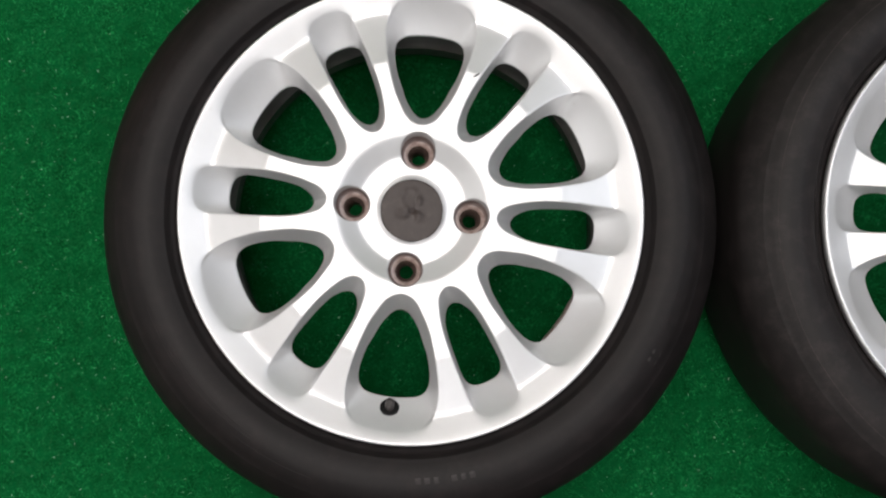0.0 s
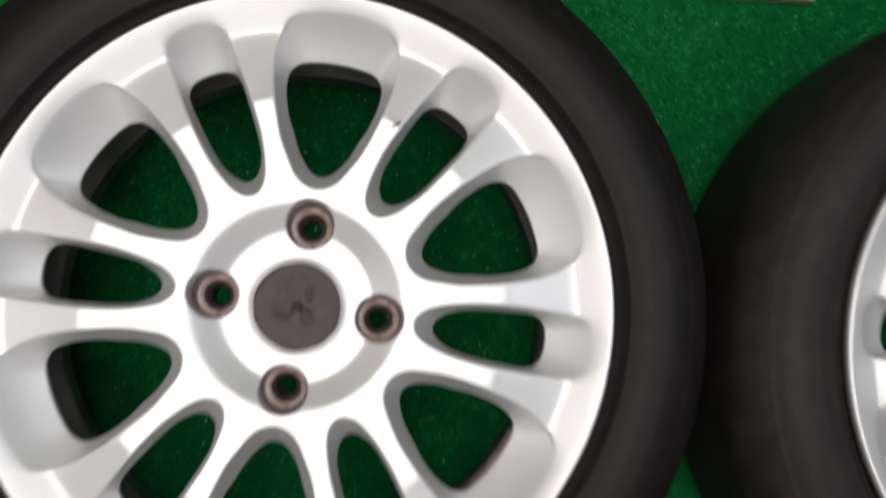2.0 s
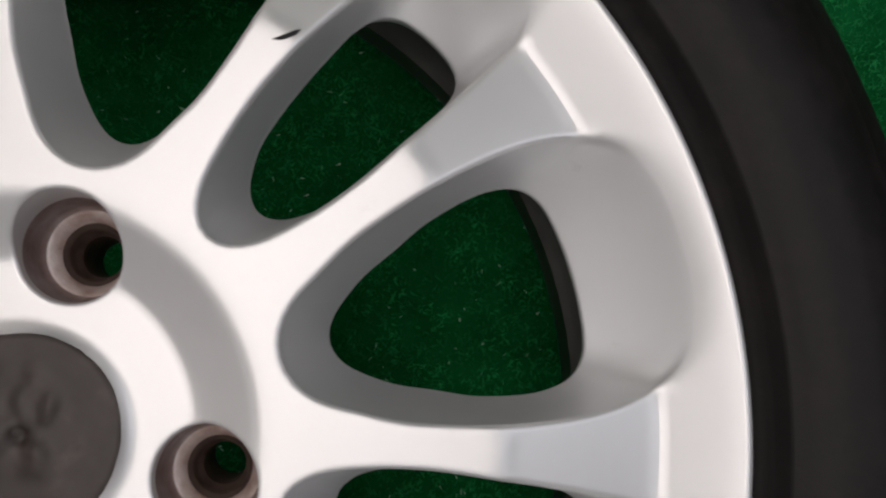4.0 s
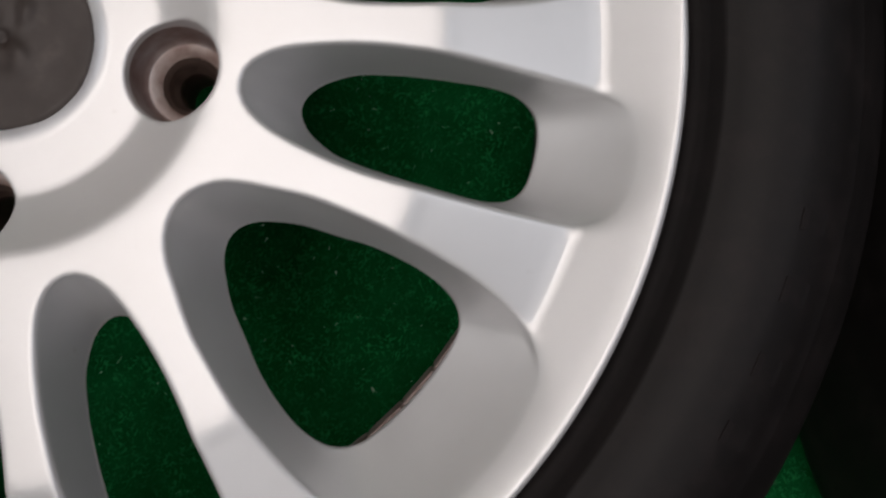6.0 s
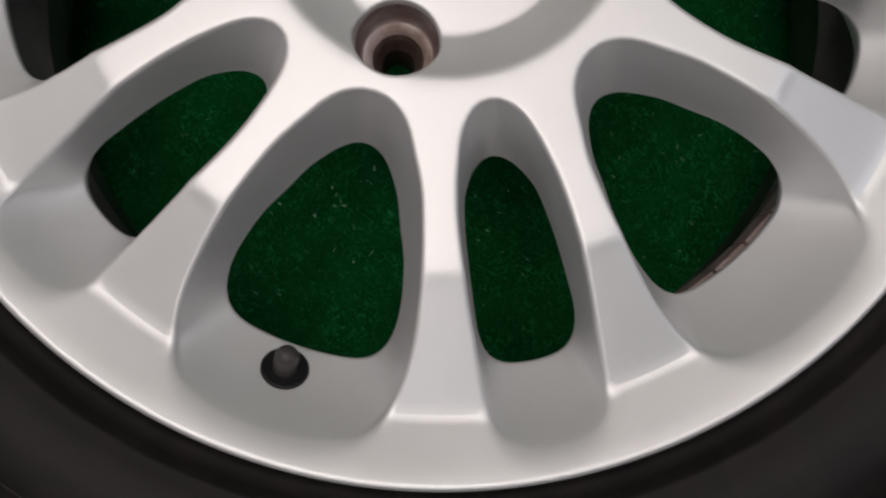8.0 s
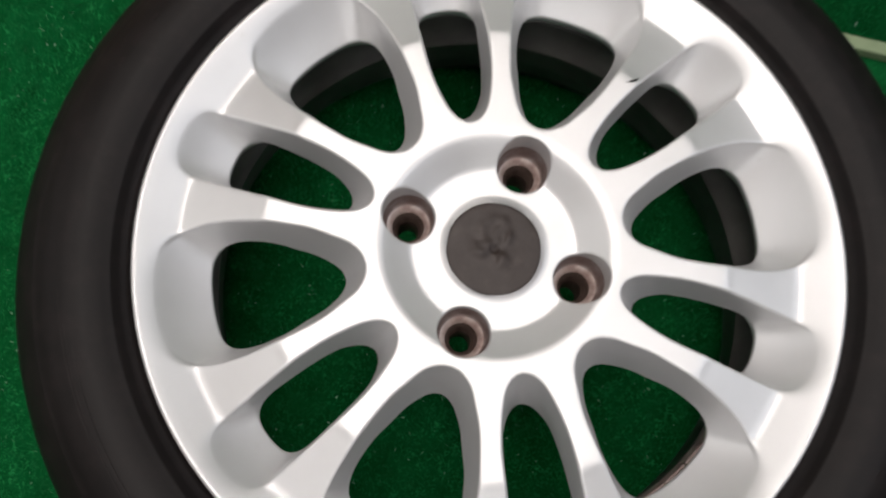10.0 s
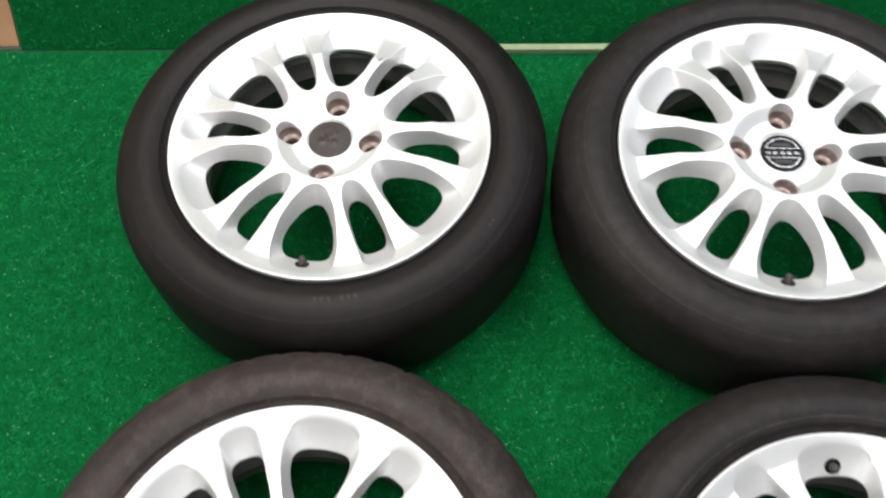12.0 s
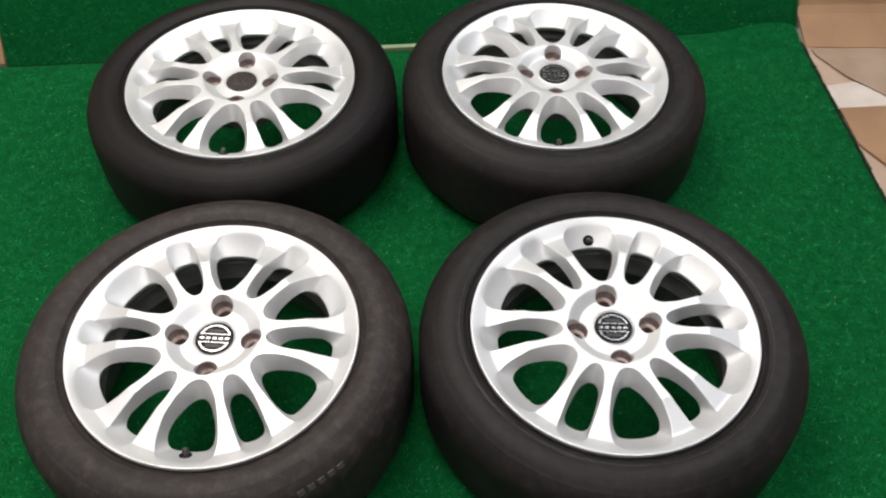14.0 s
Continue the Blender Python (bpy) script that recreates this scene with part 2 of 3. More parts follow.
def under_z(r):
    """Height of the underside: close below the spokes, deep at the ring that joins them to the barrel."""
    return np.interp(r, [0, 0.095, 0.116, 0.130, 0.145, 0.160, 0.170, 0.1785, 0.1915], [-0.0330, -0.0330, -0.0290, -0.0271, -0.0265, -0.0280, -0.0350, -0.0415, -0.0430])


def curve(half, n):
    """A closed, smooth outline from its half: n points a side, evenly spaced from tip to end, then back along the mirrored side."""
    h = np.array(half) / 1000
    full = np.vstack([[h[1] * [1, -1]], h, [h[-2] * [1, -1]]])
    out = []
    for i in range(1, len(full) - 2):
        p0, p1, p2, p3 = full[i - 1:i + 3]
        for t in np.arange(12) / 12:
            out.append(0.5 * (2 * p1 + (p2 - p0) * t + (2 * p0 - 5 * p1 + 4 * p2 - p3) * t * t + (3 * p1 - p0 - 3 * p2 + p3) * t ** 3))
    out.append(full[-2])
    out = np.array(out)
    d = np.concatenate([[0], np.cumsum(np.hypot(*np.diff(out, axis=0).T))])
    s = np.linspace(0, d[-1], n + 1)
    side = np.stack([np.interp(s, d, out[:, 0]), np.interp(s, d, out[:, 1])], -1)
    side[0, 1] = side[-1, 1] = 0
    loop = np.vstack([side, (side * [1, -1])[-2:0:-1]])
    for _ in range(8):
        for w in (0.5, -0.53):
            loop = loop + w * ((np.roll(loop, 1, 0) + np.roll(loop, -1, 0)) / 2 - loop)
    return loop


def grown(c, d):
    """An outline moved outwards by d."""
    t = np.roll(c, -1, 0) - np.roll(c, 1, 0)
    t /= np.linalg.norm(t, axis=1)[:, None]
    nrm = np.stack([-t[:, 1], t[:, 0]], -1)
    if np.sum(nrm * (c - c.mean(0))) < 0:
        nrm = -nrm
    return c + nrm * np.reshape(d, (-1, 1))


def turned(c, angle):
    """Outline points (u along the spoke, v across) to x, y; angles run clockwise seen from above, from the y axis."""
    s, k = math.sin(angle), math.cos(angle)
    return np.stack([c[:, 0] * s + c[:, 1] * k, c[:, 0] * k - c[:, 1] * s], -1)


def inside(p, poly):
    x, y = p[:, 0, None], p[:, 1, None]
    x0, y0 = poly[:, 0], poly[:, 1]
    x1, y1 = np.roll(x0, -1), np.roll(y0, -1)
    cross = ((y0 > y) != (y1 > y)) & (x < (x1 - x0) * (y - y0) / (y1 - y0 + 1e-15) + x0)
    return cross.sum(1) % 2 == 1


def sheet(loops, r_in, r_out, radii, step, height):
    """A disc between two radii with holes, triangulated; loops are the holes' outlines, kept as its first vertices in order."""
    pts = [np.vstack(loops)]
    edges, at = [], 0
    for l in loops:
        edges += [(at + i, at + (i + 1) % len(l)) for i in range(len(l))]
        at += len(l)
    extra = []
    for r in radii:
        n = max(24, int(2 * math.pi * r / step) // 12 * 12)
        a = np.arange(n) * 2 * np.pi / n
        ring = np.stack([r * np.sin(a), r * np.cos(a)], -1)
        if r not in (r_in, r_out):
            keep = np.ones(n, bool)
            for l in loops:
                fine = np.vstack([l + (np.roll(l, -1, 0) - l) * k for k in (0, 0.25, 0.5, 0.75)])
                gap = np.min(np.hypot(ring[:, None, 0] - fine[None, :, 0], ring[:, None, 1] - fine[None, :, 1]), 1)
                keep &= (gap > step * 0.4) & ~inside(ring, l)
            ring = ring[keep]
        extra.append(ring)
    pts = np.vstack(pts + extra)
    out, _, tris, _, _, _ = delaunay_2d_cdt([Vector(p) for p in pts], edges, [], 0, 1e-7)
    xy = np.array([(v.x, v.y) for v in out])
    tri = np.array([f for f in tris])
    mid = xy[tri].mean(1)
    rr = np.hypot(mid[:, 0], mid[:, 1])
    keep = (rr > r_in) & (rr < r_out * 0.99999)
    for l in loops:
        keep &= ~inside(mid, l)
    r = np.hypot(xy[:, 0], xy[:, 1])
    return np.column_stack([xy, height(r)]), tri[keep]


class Builder:
    def __init__(self):
        self.v, self.f = [], []

    def add(self, v, f):
        n = sum(len(x) for x in self.v)
        self.v.append(np.asarray(v))
        self.f += [tuple(int(i) + n for i in q) for q in f]

    def rings(self, loops):
        """A band of quads through rings of equal length."""
        n = len(loops[0])
        f = [(i * n + j, i * n + (j + 1) % n, (i + 1) * n + (j + 1) % n, (i + 1) * n + j) for i in range(len(loops) - 1) for j in range(n)]
        self.add(np.vstack(loops), f)

    def object(self, name, mat, parent, label="", smooth=True, weld=2e-5):
        bm = bmesh.new()
        me = bpy.data.meshes.new(name)
        me.from_pydata(np.vstack(self.v).tolist(), [], self.f)
        bm.from_mesh(me)
        bpy.data.meshes.remove(me)
        bmesh.ops.remove_doubles(bm, verts=bm.verts[:], dist=weld)
        return part(name, bm, mat, parent, label, smooth)


def with_z(xy, z):
    return np.column_stack([xy, np.broadcast_to(z, len(xy))])


WINDOWS = [(math.radians(30 * k), k % 2 == 0) for k in range(12)]
BOLTS = [math.radians(90 * k) for k in range(4)]
BOLT_AT, BOLT_R = 0.0572, 0.0166


def outer_end(c):
    """1 where an opening's outline runs into the rim's edge, 0 along the spokes."""
    return np.clip((c[:, 0] - 0.190) / 0.016, 0, 1)


def low_end(c):
    """1 at the outer end of an opening's lower edge, where its wall goes straight down, 0 along the spokes."""
    return np.clip((c[:, 0] - 0.160) / 0.012, 0, 1)


def build_rim(parent):
    n = 44
    ups, lows = {True: curve(WIDE_UP, n), False: curve(SLIM_UP, n)}, {True: curve(WIDE_LOW, n), False: curve(SLIM_LOW, n)}
    circle = np.stack([np.cos(np.arange(40) * math.pi / 20), np.sin(np.arange(40) * math.pi / 20)], -1)
    rim = Builder()
    holes, backs = [], []
    for a, wide in WINDOWS:
        up, low = ups[wide], lows[wide]
        holes.append(turned(grown(up, 0.0026 + 0.0040 * outer_end(up)), a))
        backs.append(turned(grown(low, 0.004 - 0.0018 * low_end(low)), a))
    for a in BOLTS:
        holes.append(turned(circle * (BOLT_R + 0.0018) + [BOLT_AT, 0], a))
        backs.append(turned(circle * 0.0125 + [BOLT_AT, 0], a))
    radii = [0.0293, 0.036, 0.043, 0.0495, 0.0515, 0.053, 0.055, 0.0595, 0.0645, 0.069, 0.0712, 0.0735, 0.078, 0.084, 0.090, 0.096, 0.102, 0.108, 0.114, 0.120, 0.126, 0.132,
             0.138, 0.142, 0.144, 0.146, 0.150, 0.156, 0.162, 0.168, 0.174, 0.180, 0.186, 0.190, 0.1953, 0.1957, 0.199, 0.204, 0.209, 0.213, 0.2184]
    v, f = sheet(holes, 0.0293, 0.2184, radii, 0.0035, face_z)
    rim.add(v, f)
    for a, wide in WINDOWS:
        up, low = ups[wide], lows[wide]
        rows = []
        soft = outer_end(up)
        for grow, more, drop in ((0.0026, 0.0040, 0), (0.0019, 0.0031, 0.00002), (0.0013, 0.0022, 0.00014), (0.0008, 0.0014, 0.00036), (0.0004, 0.0007, 0.0008), (0.0001, 0.0, 0.0014)):
            c = grown(up, grow + more * soft)
            eased = 16.1 * (0.0026 + 0.0040 * soft - grow - more * soft) ** 2
            rows.append(with_z(turned(c, a), face_z(np.hypot(*c.T)) - drop * (1 - soft) - eased * soft))
        start, end = grown(up, -0.0001 - 0.0006 * soft), low
        z0, z1 = face_z(np.hypot(*start.T)) - 0.0022 + 0.00135 * soft, low_z(np.hypot(*end.T))
        for k in (0, 0.08, 0.18, 0.3, 0.42, 0.55, 0.68, 0.8, 0.9, 0.97, 1.0):
            c = start * (1 - k) + end * k
            rows.append(with_z(turned(c, a), z0 + (z1 - z0) * (k + 0.045 * math.sin(math.pi * k) * soft)))
        deep = low_end(low)
        for grow, deeper, drop in ((-0.0003, -0.0003, 0.0012), (0.0, -0.0002, 0.0026), (0.0015, 0.0004, 0.007), (0.004, 0.0022, 0.013)):
            c = grown(low, grow + (deeper - grow) * deep)
            rows.append(with_z(turned(c, a), low_z(np.hypot(*low.T)) + (under_z(np.hypot(*c.T)) - low_z(np.hypot(*low.T))) * drop / 0.013))
        rim.rings(rows)
    for a in BOLTS:
        rows = []
        for r, drop in ((BOLT_R + 0.0018, 0), (BOLT_R + 0.0010, 0.00004), (BOLT_R + 0.0004, 0.0003), (BOLT_R + 0.0001, 0.0008), (BOLT_R, 0.0015)):
            c = circle * r + [BOLT_AT, 0]
            rows.append(with_z(turned(c, a), face_z(np.hypot(*c.T)) - drop))
        rows.append(with_z(turned(circle * (BOLT_R - 0.0003) + [BOLT_AT, 0], a), -0.0145))
        rim.rings(rows)
    # underside of the spokes and the hub's mounting pad
    v, f = sheet(backs, 0.030, 0.1915, [0.030, 0.04, 0.048, 0.066, 0.074, 0.084, 0.095, 0.11, 0.13, 0.15, 0.17, 0.185, 0.1915], 0.010, under_z)
    rim.add(v, f)
    rim.add(*lathe([(0.0293, -0.0108), (0.0287, -0.0120), (0.0282, -0.030), (0.030, -0.0330)], 96))
    rim.add(*lathe([(0.2184, -0.0008), (0.2191, -0.00055), (0.2198, -0.0005), (LIP, -0.0008), (0.2214, -0.0016), (0.2217, -0.0035), (0.2214, -0.010), (0.2140, -0.0135), (0.2050, -0.016), (0.2030, -0.030)], 384))
    return rim.object("rim", SILVER, parent, "silver painted alloy rim with twelve spokes")


def build_barrel(rim):
    prof = [(0.1915, -0.0430), (0.1960, -0.047), (0.1985, -0.060), (0.1985, -0.070), (0.1968, -0.0712), (0.1962, -0.0735), (0.1980, -0.0750), (0.1890, -0.088), (0.1890, -0.098), (0.1878, -0.0990), (0.1878, -0.1020), (0.1890, -0.1030), (0.1890, -0.125), (0.1985, -0.140), (0.2010, -0.165), (0.2080, -0.176), (0.2190, -0.184),
            (0.2210, -0.190), (0.2190, -0.192), (0.2100, -0.186), (0.2030, -0.170)]
    v, f = lathe(prof, 128)
    ob = mesh_object("barrel", v, f, BARREL, rim, "brake-dusted inner rim barrel")
    hub = Builder()
    hub.add(*lathe([(0.079, -0.0325), (0.0785, -0.060), (0.0755, -0.0665)], 72))
    hub.add(*lathe([(0.0345, -0.0665), (0.0335, -0.060), (0.030, -0.0330)], 72))
    circle = np.stack([np.cos(np.arange(24) * math.pi / 12), np.sin(np.arange(24) * math.pi / 12)], -1)
    bores = [turned(circle * 0.0074 + [BOLT_AT, 0], a) for a in BOLTS]
    hub.add(*sheet(bores, 0.0345, 0.0755, [0.0345, 0.045, 0.055, 0.065, 0.0755], 0.008, lambda r: r * 0 - 0.0665))
    hub.object("mounting_pad", BARREL, rim, "dusty hub mounting pad")
    return ob


def build_bolt_seat(rim, a):
    """The dirty wall of a bolt hole, with the bare metal seat at its bottom."""
    v, f = lathe([(0.0164, -0.0143), (0.0161, -0.0200), (0.0157, -0.0265), (0.0150, -0.0285), (0.0141, -0.0292)], 40)
    ob = mesh_object("bolt_hole", v, f, RUST, rim, "rust-stained bolt hole wall")
    ob.matrix_basis = Matrix.Translation((BOLT_AT * math.sin(a), BOLT_AT * math.cos(a), 0))
    v, f = lathe([(0.0141, -0.0292), (0.0132, -0.0296), (0.0114, -0.0320), (0.0105, -0.0337)], 40)
    mesh_object("seat_ring", v, f, BARE, ob, "bare worn metal bolt seat")
    v, f = lathe([(0.0105, -0.0337), (0.0099, -0.0347), (0.0092, -0.0354), (0.0087, -0.0364), (0.0085, -0.0420), (0.0072, -0.0428), (0.0070, -0.0440), (0.0070, -0.0665)], 40)
    mesh_object("bore", v, f, BORE, ob, "dark rusty bolt bore")
    return ob


def tyre_mesh(notched):
    """Lathed carcass with sidewall steps and tread grooves; with shoulder slots where notched."""
    side = [(0.2145, 0.180), (0.2190, 0.1835), (0.2225, 0.1875), (0.2258, 0.1908), (0.2285, 0.1920), (0.2296, 0.1942), (0.2322, 0.1972), (0.2328, 0.1982), (0.2336, 0.1984), (0.2370, 0.2005), (0.2420, 0.2027), (0.2470, 0.2040),
            (0.2520, 0.2045), (0.2580, 0.2041), (0.2640, 0.2026), (0.2690, 0.2003), (0.2740, 0.1973), (0.2785, 0.1941), (0.2791, 0.1938), (0.2797, 0.1931), (0.2825, 0.1908), (0.2860, 0.1874),
            (0.2895, 0.1834), (0.2928, 0.1789), (0.2957, 0.1740), (0.2980, 0.1688), (0.2996, 0.1630), (0.3006, 0.1560), (0.3011, 0.1460), (0.3012, 0.1400), (0.3014, 0.1290), (0.3015, 0.1140)]
    side = [(r + 0.0012 * max(0, (r - 0.2336) / 0.068), z) for r, z in side]
    prof = side + [(r, 0.2053 - z) for r, z in side[::-1]]
    n = 288
    v, f = lathe(prof, n)
    if notched:
        v = v.reshape(len(prof), n, 3)
        h = np.array(prof)
        slot = np.arange(n) % 6 == 0
        for i in np.where((h[:, 0] > 0.2925) & ((h[:, 1] > 0.1395) | (h[:, 1] < 0.2053 - 0.1395)))[0]:
            depth = 0.0025 * min(1, (h[i, 0] - 0.2925) / 0.005)
            v[i, slot, :2] *= (h[i, 0] - depth) / h[i, 0]
        v = v.reshape(-1, 3)
    return v, f


def build_weight(rim):
    """Stick-on balance weights in a row inside the barrel, under a wide opening's edge."""
    for k in range(5):
        bm = box(-0.0085, -0.0018, -0.0075, 0.0085, 0.0018, 0.0075, 0.0009)
        ob = part("balance_weight", bm, RUST, rim, "rusty stick-on balance weight")
        ob.matrix_basis = pose(0, 0, 0, 0, 0, -(108.5 + 5.6 * k)) @ pose(0, 0.1806, -0.0500)
    v, f = slab([(-0.0042, -0.0006), (-0.0010, -0.0011), (0.0030, 0.0002), (0.0046, 0.0018), (0.0024, 0.0015), (-0.0014, 0.0002)], -0.0002, 0.00025)
    ob = mesh_object("paint_chip", v, f, PLASTIC, rim, "dark chip in the silver paint", smooth=False)
    a = math.radians(19.5)
    ob.matrix_basis = pose(0.1420 * math.sin(a), 0.1420 * math.cos(a), float(face_z(0.1420)), 0, 0, 20)


def build_tyre(parent, notched=False):
    v, f = tyre_mesh(notched)
    return mesh_object("tyre", v, f, BROWN_RUBBER if notched else RUBBER, parent, "worn black rubber tyre")


def sidewall_z(r):
    return np.interp(r, [0.2336, 0.2370, 0.2420, 0.2470, 0.2520, 0.2580, 0.2640, 0.2690, 0.2740], [0.1984, 0.2005, 0.2027, 0.2040, 0.2045, 0.2041, 0.2026, 0.2003, 0.1973])


def letter_bar(tyre, angle, r, width, height, mat):
    """A raised bar on the sidewall, in place of moulded writing; angle in degrees clockwise from the wheel's y axis."""
    bm = box(-width / 2, -height / 2, -0.0012, width / 2, height / 2, 0.00015, 0.00006)
    ob = part("letter_bar", bm, mat, tyre, "plain raised bar")
    tilt = math.degrees(math.atan2(sidewall_z(r + 0.004) - sidewall_z(r - 0.004), 0.008))
    ob.matrix_basis = pose(0, 0, 0, 0, 0, -angle) @ pose(0, r, float(sidewall_z(r)), tilt, 0, 0)
    return ob


def sidewall_rib(tyre, r, start, end, mat, label, width=0.0011, height=0.0007):
    """A fine moulded rib on the sidewall, from one angle to another in degrees clockwise from the wheel's y axis, running out at both ends."""
    v, f, n = [], [], max(8, int(abs(end - start) / 2))
    tilt = float(sidewall_z(r + 0.002) - sidewall_z(r - 0.002)) / 0.004
    for k in range(n + 1):
        a = math.radians(start + (end - start) * k / n)
        fade = 1 if abs(end - start) > 359 else min(1, 6 * k / n, 6 * (n - k) / n)
        for dr, h in ((-1.0, -0.3), (-0.35, 1.0), (0.35, 1.0), (1.0, -0.3)):
            q = r + dr * width / 2
            v.append((q * math.sin(a), q * math.cos(a), float(sidewall_z(r)) + tilt * dr * width / 2 + height * (h * fade - 0.1)))
    for k in range(n):
        f += [(4 * k + j, 4 * k + j + 1, 4 * k + j + 5, 4 * k + j + 4) for j in range(3)]
    return mesh_object("sidewall_rib", v, f, mat, tyre, label)


def build_valve(rim):
    """Valve cap on a black disc that stands in for its hole, in the scoop of a wide opening."""
    # No hole is cut; the black disc paints its dark inside.
    v, f = lathe([(0.0093, -0.004), (0.0093, 0.0003), (0.0087, 0.0008), (0.0078, 0.0005), (0.0060, 0.0002), (0.0030, 0.0002)], 32)
    ob = mesh_object("valve_stem", v, f, PLASTIC, rim, "black disc standing in for the valve's dark hole")
    ob.matrix_basis = pose(-0.001, -0.1885, -0.0240) @ pose(0, 0, 0, -39, 0, 0)
    v, f = lathe([(0.0045, -0.0010), (0.0047, 0.0035), (0.0047, 0.0070), (0.0044, 0.0090), (0.0036, 0.0105), (0.0024, 0.0114), (0.0011, 0.0118), (0.0001, 0.0119)], 28)
    mesh_object("valve_cap", v, f, CAP_GREY, ob, "dark grey rounded valve cap")
    return ob


def build_worn_cap(wheel):
    n, rings_n = 72, 26
    v = [(0, 0, 0.0)]
    for i in range(1, rings_n + 1):
        r = 0.0303 * i / rings_n
        for j in range(n):
            a = 2 * math.pi * j / n
            x, y = r * math.sin(a), r * math.cos(a)
            z = 0.0004 * noise.noise((x * 80, y * 80, 1.3)) + 0.00012 * noise.noise((x * 260, y * 260, 4.1))
            for cx, cy, cr, ch, hollow in ((-0.0035, 0.0105, 0.0100, 0.0008, 1), (0.0022, 0.0105, 0.0056, 0.0005, 1), (0.0030, 0.0085, 0.0052, 0.0018, 0),
                                           (-0.0085, -0.0035, 0.0058, 0.0019, 0), (0.0062, -0.0055, 0.0052, 0.0018, 0)):
                d = math.hypot(x - cx, y - cy) / cr
                z += ch * math.exp(-(d - 0.85 * hollow) ** 2 * (8 if hollow else 1.2)) * (1 + 1.1 * noise.noise((x * 150, y * 150, 7.7)))
            z -= 0.0024 * math.exp(-((x - 0.0005) ** 2 + (y + 0.0005) ** 2) / 0.0022 ** 2)
            if i == rings_n:
                z -= 0.0007
            v.append((x, y, z))
    f = [(0, 1 + j, 1 + (j + 1) % n) for j in range(n)]
    for i in range(rings_n - 1):
        f += [(1 + i * n + j, 1 + (i + 1) * n + j, 1 + (i + 1) * n + (j + 1) % n, 1 + i * n + (j + 1) % n) for j in range(n)]
    ob = mesh_object("centre_cap", v, f, WORN_CAP, wheel, "worn brown centre cap with a battered relief")
    ob.matrix_basis = pose(0, 0, FACE - 0.0102)
    return ob


def slab(outline, z0, z1):
    """A flat plate of an outline, with sides."""
    n = len(outline)
    v = [(x, y, z0) for x, y in outline] + [(x, y, z1) for x, y in outline]
    f = [tuple(range(n, 2 * n)), tuple(reversed(range(n)))] + [(i, (i + 1) % n, n + (i + 1) % n, n + i) for i in range(n)]
    return v, f


def build_emblem_cap(wheel, turn):
    """Black cap with two chrome arches and a level row of plain bars between them."""
    v, f = lathe([(0.0296, -0.0010), (0.0295, 0.0005), (0.0290, 0.0008), (0.0282, 0.0007), (0.0001, 0.0007)], 72)
    cap = mesh_object("centre_cap", v, f, PLASTIC, wheel, "black centre cap with a chrome emblem")
    cap.matrix_basis = pose(0, 0, FACE - 0.0112, 0, 0, turn)
    for sign in (1, -1):
        outline = []
        for k in range(29):
            for r, y0 in ((0.0245, 0.0063), (0.0217, 0.0087)):
                a0 = math.asin(y0 / r)
                a = a0 + (math.pi - 2 * a0) * k / 28
                outline.append((r * math.cos(a), sign * r * math.sin(a)))
        outer, inner = outline[0::2], outline[1::2]
        ring = outer + inner[::-1]
        v = [(x, y, z) for z in (0.0005, 0.0017) for x, y in ring]
        n = len(ring)
        f = [(i, (i + 1) % n, n + (i + 1) % n, n + i) for i in range(n)]
        f += [(n + k, n + k + 1, 2 * n - 2 - k, 2 * n - 1 - k) for k in range(28)]
        arch = bmesh.new()
        me = bpy.data.meshes.new("emblem_arch")
        me.from_pydata(v, [], f)
        arch.from_mesh(me)
        bpy.data.meshes.remove(me)
        part("emblem_arch", arch, CHROME, cap, "chrome half-round arch")
        part("emblem_bar", box(-0.0234, sign * 0.0075 - 0.0010, 0.0004, 0.0234, sign * 0.0075 + 0.0010, 0.0018, 0.0003), CHROME, cap, "level chrome bar")
        part("grille_plate", box(-0.0120, sign * 0.0135 - 0.0030, 0.0004, 0.0120, sign * 0.0135 + 0.0030, 0.0010, 0.0003), CAP_GREY, cap, "dark grey plate inside the arch")
    for k in range(5):
        x = -0.0190 + 0.0095 * k
        part("letter_bar", box(x - 0.0034, -0.0023, 0.0004, x + 0.0034, 0.0023, 0.0014, 0.0004), CHROME, cap, "plain chrome bar")
    return cap


def build_wheel():
    wheel = new("wheel")
    rim = build_rim(wheel)
    rim.matrix_basis = pose(0, 0, FACE)
    build_barrel(rim)
    for a in BOLTS:
        build_bolt_seat(rim, a)
    build_valve(rim)
    build_tyre(wheel)
    return wheel


WHEELS = [(0, 0, -7.2), (0.6152, -0.0243, -5.7), (-0.0033, -0.6059, -8.2), (0.6099, -0.6339, -178.8)]
LABELS = ["silver alloy wheel with worn tyre and brown cap, lying on turf", "silver alloy wheel lying on turf beside the green backdrop",
          "silver alloy wheel with notched tyre tread, lying on turf", "silver alloy wheel with a shiny ribbed tyre, lying on turf"]
first = build_wheel()
wheels = [first] + [copy_thing(first, pose(x, y, 0, 0, 0, rz)) for x, y, rz in WHEELS[1:]]
first.matrix_basis = pose(0, 0, 0, 0, 0, WHEELS[0][2])
for w, l in zip(wheels, LABELS):
    tagged(w, l, "wheel", "set of four alloy wheels")
build_worn_cap(first)
build_weight(next(o for o in first.children if o.name.startswith('rim')))
black = build_tyre(first)
black.data.materials[0] = BLACK_RUBBER
bpy.data.objects.remove(next(o for o in first.children if o.name == "tyre"))
black.name = "tyre"
